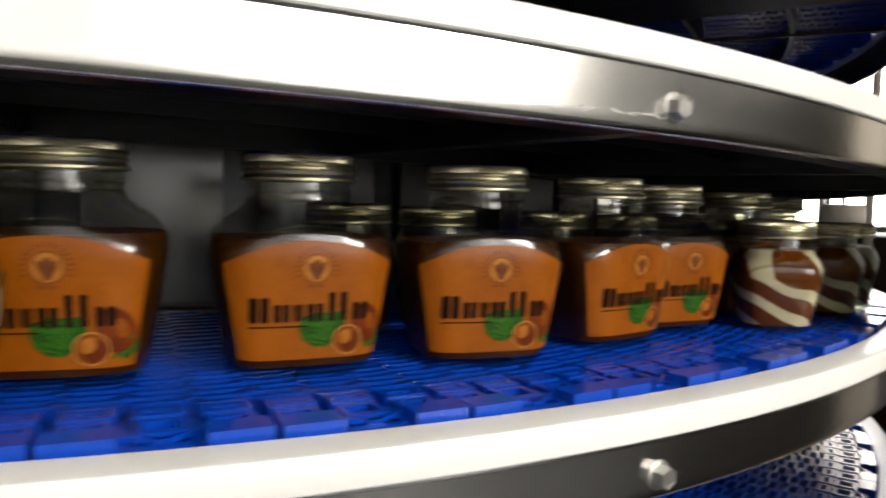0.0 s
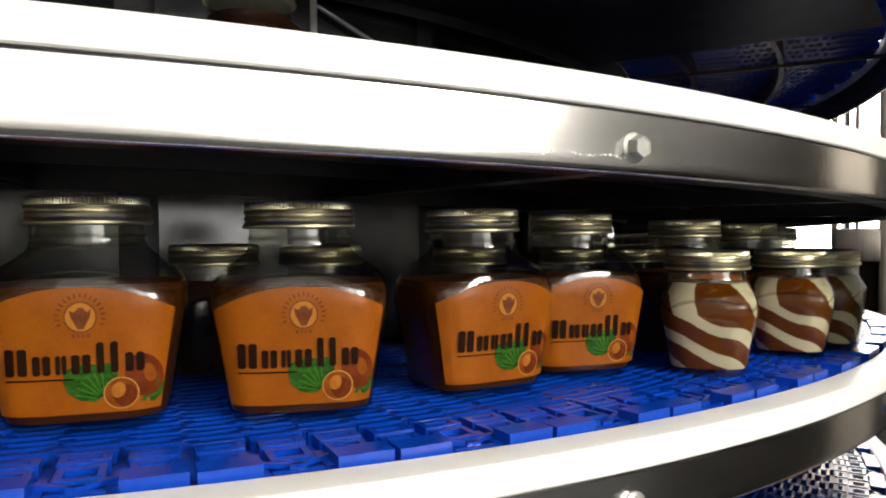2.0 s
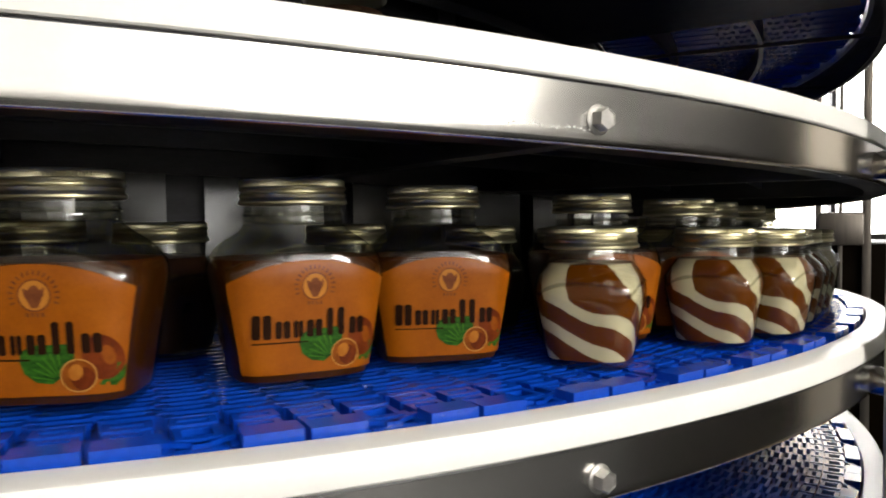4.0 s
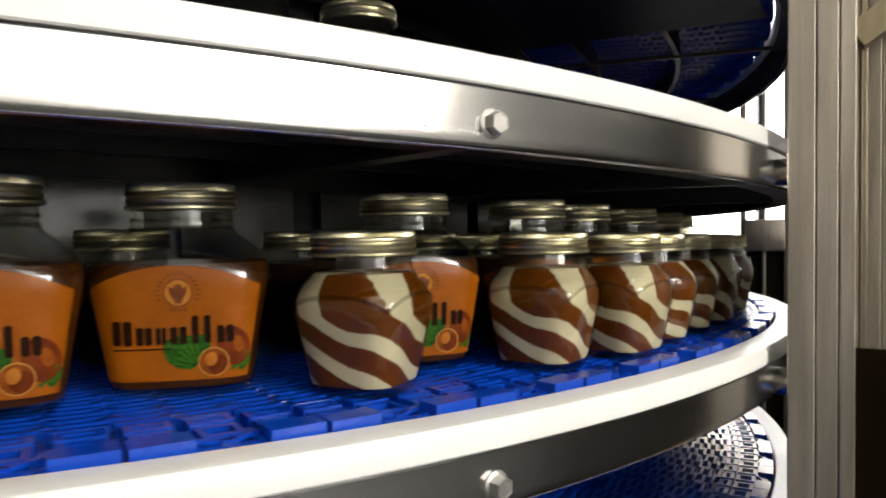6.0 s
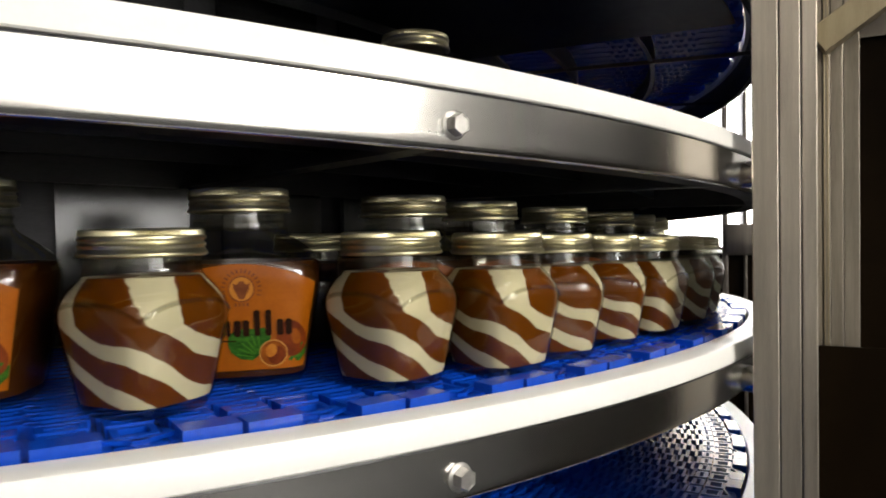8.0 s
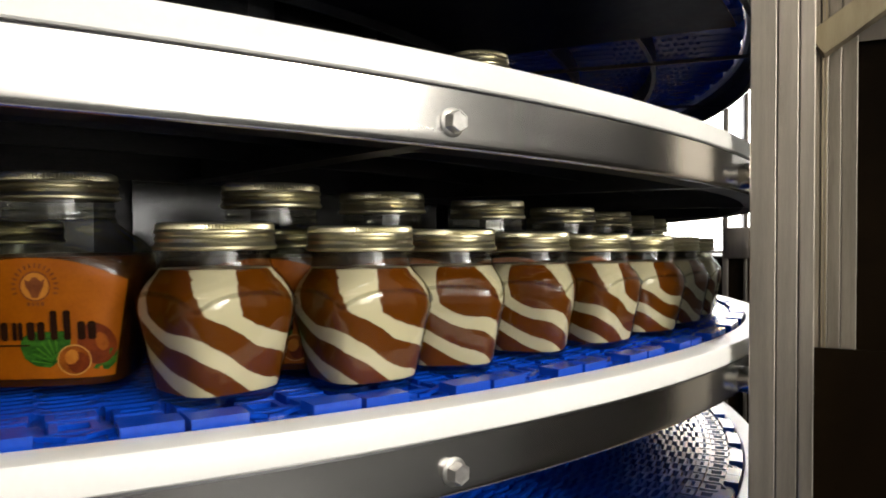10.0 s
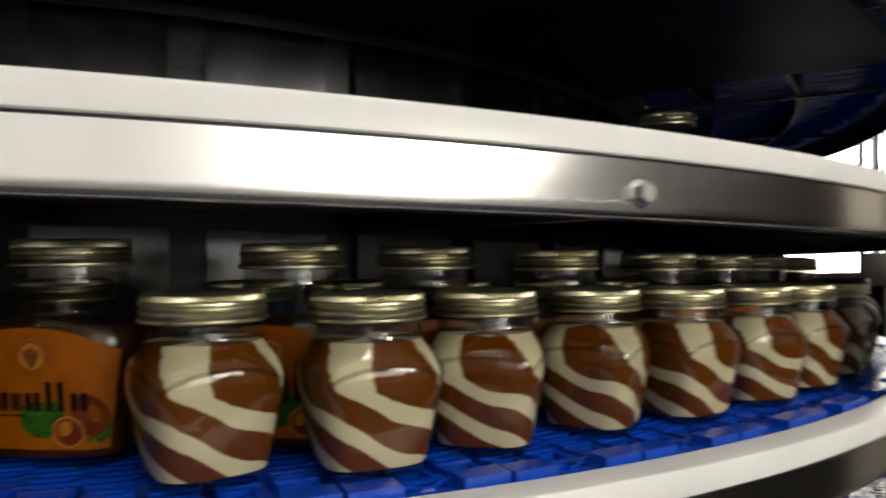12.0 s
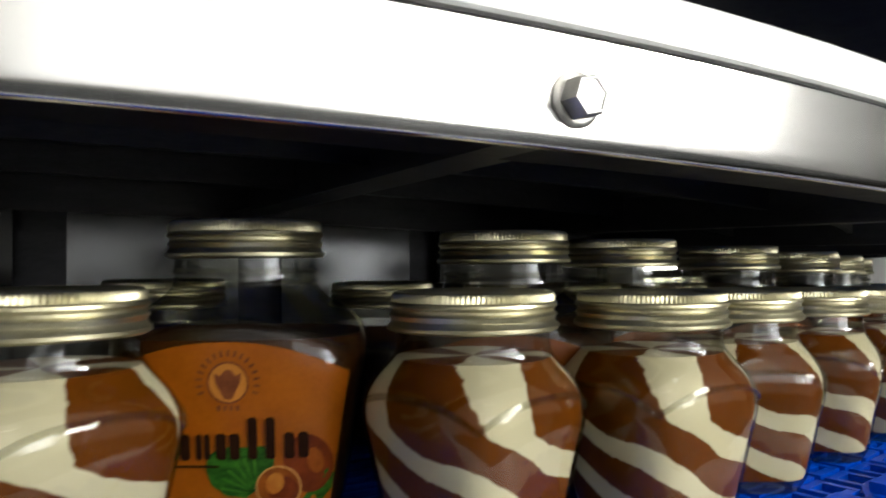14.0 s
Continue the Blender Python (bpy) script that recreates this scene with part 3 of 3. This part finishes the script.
def belt_row_mesh(name, odd, edge, fine):
    """One belt row at angle 0: a winding rib over a sunk web, then a holed block, a slotted link and an edge block or an open hook."""
    bm = bmesh.new()
    step = 0.0105
    r, k, z = R_IN + 0.012 + (step if odd else 0.0), 0, 0.0
    r_fine = 1.115 if fine else R
    while r < min(r_fine, R - 0.0835):
        h = 0.57 * ROW * r
        box(bm, (-h, -r - 0.0030, z - 0.006), (h, -r + 0.0030, z))
        r += 0.015
    while r < R - 0.0835:
        h, w = 0.45 * ROW * r, 0.0019
        box(bm, (-h, -r - w, z - 0.011), (h, -r + w, z))
        e = h if (k + odd) % 2 else -h
        if r + step < R - 0.0835:
            box(bm, (e - 0.0018, -r - step + w, z - 0.011), (e + 0.0018, -r - w, z - 0.0002))
            box(bm, (e - 0.0048, -r - 0.70 * step, z - 0.0105), (e + 0.0048, -r - 0.30 * step, z - 0.0004))
        r += step
        k += 1
    h = 0.50 * ROW * R
    box(bm, (-h, -(R - 0.0405), z - 0.0095), (h, -(R_IN + 0.008), z - 0.0075))

    def holed(r0, r1, half, rim, top):
        box(bm, (-half, -r1, z - 0.009), (-half + rim, -r0, top))
        box(bm, (half - rim, -r1, z - 0.009), (half, -r0, top))
        box(bm, (-half + rim, -r1, z - 0.009), (half - rim, -r1 + rim * 1.3, top - 0.0002))
        box(bm, (-half + rim, -r0 - rim * 1.3, z - 0.009), (half - rim, -r0, top - 0.0002))

    holed(R - 0.0835, R - 0.0690, 0.36 * ROW * R, 0.0040, z - 0.0004)
    holed(R - 0.0672, R - 0.0455, 0.33 * ROW * R, 0.0036, z - 0.0012)
    if edge:
        h = 0.44 * ROW * R
        box(bm, (-h, -(R - 0.0275), z - 0.0125), (h, -(R - 0.0440), z + 0.0028))
    else:
        for s in (-1, 1):
            box(bm, (s * h * 0.95 - 0.0022, -(R - 0.034), z - 0.0075), (s * h * 0.95 + 0.0022, -(R - 0.060), z - 0.0035))
        box(bm, (-h * 0.75, -(R - 0.032), z - 0.0075), (h * 0.75, -(R - 0.0365), z - 0.0035))
        for s in (-1, 1):
            box(bm, (-0.0105, -0.0015, z - 0.0035), (0.0105, 0.0015, z - 0.0012), Matrix.Translation((s * 0.0085, -(R - 0.0415), 0)) @ pose(0, 0, 0, 0, 0, s * 28))
        box(bm, (-0.004, -(R - 0.0355), z - 0.0035), (0.004, -(R - 0.0385), z - 0.0012))
    me = bpy.data.meshes.new(name)
    bm.to_mesh(me)
    bm.free()
    me.materials.append(BLUE)
    return me


def belts():
    meshes = [belt_row_mesh("belt_module", i % 2, i % 3, True) for i in range(6)]
    plain = [belt_row_mesh("belt_module", i % 2, i % 3, False) for i in range(6)]
    out = []
    for name, tiers, label in (("conveyor_belt", (-2, 0, 2), "blue plastic modular belt carrying the jars"), ("conveyor_belt", (-1, 1), "blue plastic modular belt of the returning tiers")):
        root = new(name)
        tagged(root, label, "belt")
        verts, faces = [], []
        for k in tiers:
            for i in range(-130, 130):
                th = i * ROW
                m = Matrix.Translation((0, 0, BELT + k * PITCH + SLOPE * th)) @ Matrix.Rotation(th, 4, "Z")
                me = (meshes if -30 <= i <= 100 and k > -2 else plain)[i % 6]
                if (k == 0 and -30 <= i <= 100) or (k == -1 and 10 <= i <= 90) or (k == 1 and 10 <= i <= 80):
                    ob = new("belt_module", me)
                    ob.parent = root
                    ob.matrix_basis = m
                else:
                    base = len(verts)
                    verts += [tuple(m @ v.co) for v in me.vertices]
                    faces += [tuple(base + j for j in f.vertices) for f in me.polygons]
        me = bpy.data.meshes.new("belt_length")
        me.from_pydata(verts, [], faces)
        me.materials.append(BLUE)
        rest = new("belt_length", me)
        rest.parent = root
        tagged(rest, kind="stuff")
        out.append(root)
    return out


def support_post(x, y, turn, label):
    """A stainless post of folded sections with narrow joints down its face."""
    root = new("support_post")
    root.matrix_basis = pose(x, y, 0, 0, 0, turn)
    tagged(root, label, "post")
    for lo, hi in ((-0.0255, -0.0042), (-0.0030, 0.0132), (0.0144, 0.0262)):
        bm = bmesh.new()
        box(bm, (lo, 0.0, FLOOR), (hi, 0.05, 2.3))
        part("section", bevelled(bm, 0.0008, 1), STEEL_POST, root, smooth=False)
    bm = bmesh.new()
    box(bm, (-0.022, 0.004, FLOOR), (0.022, 0.046, 2.3))
    part("core", bm, STEEL_DARK, root, smooth=False)
    bm = bmesh.new()
    box(bm, (-0.045, -0.02, FLOOR), (0.045, 0.07, FLOOR + 0.012))
    part("foot_plate", bm, STEEL_POST, root, smooth=False)
    return root


conveyor()
POST_TURN = -39.5
post = support_post(0.8643, -1.0657, POST_TURN, "brushed stainless support post in front of the conveyor")
for k in (-1, 0, 1):
    for r, l in ((0.0125, 0.06),):
        bm = lathe(bmesh.new(), [(r, 0), (r, l)], 24)
        ob = part("standoff", bm, STEEL, post, "round steel stand-off")
        ob.matrix_basis = pose(-0.0, 0.03, k * PITCH - 0.0187 + SLOPE * 0.72) @ pose(0, 0, 0, -90, 0, 60)


def enclosure():
    """The outer frame past the post: ribbed uprights, a slanting brace, a dark sheet for the shade below and a dark
    panel.
    """
    root = new("enclosure_frame")
    root.matrix_basis = pose(0.924, -1.047, 0, 0, 0, -42)
    tagged(root, "stainless enclosure frame with slanting brace and dark panel", "frame")
    for lo, hi, y in ((-0.0175, -0.002, 0.002), (-0.0015, 0.00425, 0.0), (0.00475, 0.01475, 0.003), (0.0156, 0.0280, 0.005)):
        bm = bmesh.new()
        box(bm, (lo, y, FLOOR), (hi, 0.03, 2.6))
        part("upright", bevelled(bm, 0.0005, 1), STEEL_SHADED, root, smooth=False)
    # unseen plate added to stop daylight through the joints
    bm = bmesh.new()
    box(bm, (-0.017, 0.0305, FLOOR), (0.0275, 0.034, 2.6))
    part("light_stop_plate", bm, STEEL_DARK, root, smooth=False)
    for x in (-0.0003, 0.0025):
        bm = bmesh.new()
        box(bm, (x - 0.0005, -0.0009, FLOOR), (x + 0.0005, 0.001, 2.6))
        part("rib", bevelled(bm, 0.0002, 1), STEEL_BRACE, root, smooth=False)
    bm = bmesh.new()
    box(bm, (0.028, 0.023, FLOOR), (0.75, 0.028, 2.6))
    part("panel", bm, DARKPANEL, root, "dark brown glossy panel", smooth=False)
    # dark sheet added where the uprights sink into shade
    bm = bmesh.new()
    box(bm, (-0.03, -0.005, FLOOR), (0.6, -0.002, -0.20))
    part("lower_shade_sheet", bm, DARKPANEL, root, "dark sheet standing for shade over the lower uprights", smooth=False)
    bm = bmesh.new()
    box(bm, (0.0, -0.0225, -0.012), (0.30, -0.002, 0.012), pose(-0.006, 0, 0.073, 0, -35, 0))
    part("brace", bevelled(bm, 0.0006, 1), STEEL_BRACE, root, smooth=False, label="slanting square tube")
    for x in (0.0325, 0.059, 0.085):
        bm = bmesh.new()
        box(bm, (x, 0.010, 0.11), (x + 0.002, 0.015, 2.6))
        part("bar", bm, STEEL, root, smooth=False)
    bm = bmesh.new()
    box(bm, (0.029, 0.016, 0.08), (0.3, 0.018, 2.6))
    part("upper_panel", bm, STEEL_BROWN, root, "dull steel upper panel", smooth=False)
    return root


enclosure()


def far_frame():
    """A machine frame far behind the belt, dark against the daylight."""
    root = new("machine_frame")
    root.matrix_basis = pose(2.30, 0.97, 0, 0, 0, -37)
    tagged(root, "grey steel machine frame with a sensor box", "frame")
    for x, w in ((-0.035, 0.022), (0.045, 0.014), (0.125, 0.03)):
        bm = bmesh.new()
        box(bm, (x, 0, FLOOR), (x + w, 0.03, 1.4))
        part("post", bevelled(bm, 0.002), STEEL_BROWN, root)
    bm = bmesh.new()
    box(bm, (-0.02, -0.05, -0.21), (0.13, -0.002, -0.085))
    part("sensor_box", bevelled(bm, 0.01), STEEL_BROWN, root, "dull grey box")
    bm = bmesh.new()
    box(bm, (-0.9, 0.04, FLOOR), (1.3, 0.5, -0.205))
    part("lower_body", bevelled(bm, 0.01), DARKPANEL, root, "dark cladding of the machine's lower body")
    return root


far_frame()


# ---- centre of the machine ----
def drum():
    root = new("centre_drum")
    tagged(root, "stainless panelled centre drum of the conveyor", "drum")
    n = 39
    for i in range(n):
        b = 0.447 + 2 * math.pi * i / n
        a = b - 2 * math.pi / n + 0.036
        bm = bmesh.new()
        prof = [(0.922, FLOOR), (0.928, FLOOR), (0.928, 2.2), (0.922, 2.2)]
        rows = [[bm.verts.new((r * math.sin(t), -r * math.cos(t), z)) for r, z in prof] for t in (a, b)]
        for p, q in zip(rows, rows[1:]):
            for j in range(4):
                bm.faces.new((p[j], q[j], q[(j + 1) % 4], p[(j + 1) % 4]))
        bm.faces.new(rows[0])
        bm.faces.new(rows[-1][::-1])
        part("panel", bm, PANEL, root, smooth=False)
    bm = bmesh.new()
    box(bm, (-0.003, -0.003, 0.05), (0.003, 0.003, 0.165), Matrix.Translation(polar(0.945, 0.472, 0) * 1.0))
    part("upright_bar", bm, BOLT, root, smooth=False)
    bm = bmesh.new()
    a, b = polar(0.94, 0.478, 0.157), polar(0.94, 0.553, 0.128)
    lathe(bm, [(0.0022, 0), (0.0022, (b - a).length)], 10)
    bmesh.ops.transform(bm, matrix=Matrix.Translation(a) @ (b - a).to_track_quat("Z", "Y").to_matrix().to_4x4(), verts=bm.verts)
    part("tie_rod", bm, BOLT, root)
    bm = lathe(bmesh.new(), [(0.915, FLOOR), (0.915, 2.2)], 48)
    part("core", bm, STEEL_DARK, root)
    return root


centre = drum()


# ---- the hall ----


def slab(name, lo, hi, mat, label=""):
    bm = bmesh.new()
    box(bm, lo, hi)
    return tagged(part(name, bm, mat, None, label, smooth=False), kind="structure")


slab("floor", (X0, Y0, FLOOR - 0.1), (X1, Y1, FLOOR), CONCRETE, "grey painted hall floor")
slab("ceiling", (X0, Y0, TOP), (X1, Y1, TOP + 0.1), WALL, "pale hall ceiling")
slab("wall_west", (X0 - 0.15, Y0, FLOOR), (X0, Y1, TOP), WALL, "plain hall wall")
slab("wall_east", (X1, Y0, FLOOR), (X1 + 0.15, Y1, TOP), WALL, "plain hall wall")


def wall_with_window(name, y0, y1, wx0, wx1, wz0, wz1, mat):
    bm = bmesh.new()
    for lo, hi in (((X0, y0, FLOOR), (wx0, y1, TOP)), ((wx1, y0, FLOOR), (X1, y1, TOP)), ((wx0, y0, FLOOR), (wx1, y1, wz0)), ((wx0, y0, wz1), (wx1, y1, TOP))):
        box(bm, lo, hi)
    return tagged(part(name, bm, mat, None, "hall wall with a window opening", smooth=False), kind="structure")


def window(name, wx0, wx1, wz0, wz1, y, mullions):
    root = tagged(new(name), "bright daylit window", "window", kind="structure")
    for i in range(mullions + 1):
        x = wx0 + (wx1 - wx0) * i / mullions
        bm = bmesh.new()
        box(bm, (x - 0.03, y - 0.03, wz0), (x + 0.03, y + 0.03, wz1))
        part("mullion", bm, STEEL_DARK, root, smooth=False)
    return root


wall_with_window("wall_south", Y0 - 0.15, Y0, -0.5, 4.4, 0.0, 1.6, WALL)
wall_with_window("wall_north", Y1, Y1 + 0.15, 5.0, 7.4, -0.35, 2.95, DARKWALL)
window("window_1", -0.5, 4.4, 0.0, 1.6, Y0 - 0.07, 4)
window("window_2", 5.0, 7.4, -0.35, 2.95, Y1 + 0.07, 2)
# the sheet left of x = 1.9 is added glow for the rail's reflection
for nm, lo, hi in (("backdrop_south", (1.9, Y0 - 0.6, -0.9), (5.4, Y0 - 0.58, 2.4)), ("backdrop_south_fill", (-2.3, Y0 - 0.6, -0.9), (1.9, Y0 - 0.58, 2.4)), ("backdrop_north", (3.6, Y1 + 0.58, -1.25), (9.0, Y1 + 0.6, 3.3))):
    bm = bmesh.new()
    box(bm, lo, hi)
    tagged(part(nm, bm, {"backdrop_north": DAY_NORTH, "backdrop_south": DAY}.get(nm, DAY_FILL), None, "white glowing sheet for daylight outside", smooth=False), kind="structure")


def unseen_ceiling_light(x, y):
    root = new("unseen_ceiling_light")
    root.matrix_basis = pose(x, y, TOP)
    tagged(root, "unseen long ceiling tube light with white housing", "lamp", "ceiling lights")
    bm = bmesh.new()
    box(bm, (-0.65, -0.13, -0.08), (0.65, 0.13, 0.0))
    part("housing", bevelled(bm, 0.01), WHITE, root)
    bm = bmesh.new()
    box(bm, (-0.62, -0.11, -0.10), (0.62, 0.11, -0.081))
    part("diffuser", bm, TUBE, root, smooth=False)
    return root


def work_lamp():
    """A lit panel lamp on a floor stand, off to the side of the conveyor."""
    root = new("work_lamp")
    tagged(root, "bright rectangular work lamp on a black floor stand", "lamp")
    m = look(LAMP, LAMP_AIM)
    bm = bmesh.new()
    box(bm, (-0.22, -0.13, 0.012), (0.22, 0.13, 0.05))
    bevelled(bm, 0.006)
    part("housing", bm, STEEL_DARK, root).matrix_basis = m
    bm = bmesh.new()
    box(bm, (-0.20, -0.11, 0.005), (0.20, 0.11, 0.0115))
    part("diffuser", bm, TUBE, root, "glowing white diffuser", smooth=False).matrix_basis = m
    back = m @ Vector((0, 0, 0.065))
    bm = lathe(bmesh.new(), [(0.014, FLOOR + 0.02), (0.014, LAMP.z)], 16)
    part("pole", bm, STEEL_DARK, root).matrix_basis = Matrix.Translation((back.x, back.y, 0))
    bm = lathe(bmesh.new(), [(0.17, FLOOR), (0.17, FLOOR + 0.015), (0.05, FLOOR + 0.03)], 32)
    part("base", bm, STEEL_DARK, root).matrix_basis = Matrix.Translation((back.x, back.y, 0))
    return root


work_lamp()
unseen_ceiling_light(1.5, -2.8)
# fixtures for the added wall-brightening tubes, never in view
unseen_ceiling_light(0.3, -4.6)
unseen_ceiling_light(-1.1, -4.6)
# ceiling frame invented to go round the overhead fill
frame_bm = bmesh.new()
for lo, hi in (((-2.18, -4.18, TOP - 0.05), (-2.12, -2.22, TOP)), ((0.52, -4.18, TOP - 0.05), (0.58, -2.22, TOP)),
               ((-2.12, -4.18, TOP - 0.05), (0.52, -4.12, TOP)), ((-2.12, -2.28, TOP - 0.05), (0.52, -2.22, TOP))):
    box(frame_bm, lo, hi)
tagged(part("top_fill_frame", frame_bm, WHITE, None, "white ceiling frame round an added, unseen fill light", smooth=False), kind="structure")

put_jars()
belt_left, belt_right = belts()


def motions():
    times = list(range(-1, 16))
    for ob, th, r, z, turn, speed in moving_jars:
        rows = []
        for t in times:
            a = th + speed * t
            p = polar(r, a, z)
            rows.append((t, pose(p.x, p.y, p.z, 0, 0, math.degrees(a) + turn)))
        walk(ob, rows)
    walk(centre, [(t, pose(0, 0, 0, 0, 0, math.degrees(OMEGA * t))) for t in times])
    for ob, speed in ((belt_left, OMEGA), (belt_right, -OMEGA)):
        walk(ob, [(t, pose(0, 0, SLOPE * speed * t, 0, 0, math.degrees(speed * t))) for t in times])


motions()
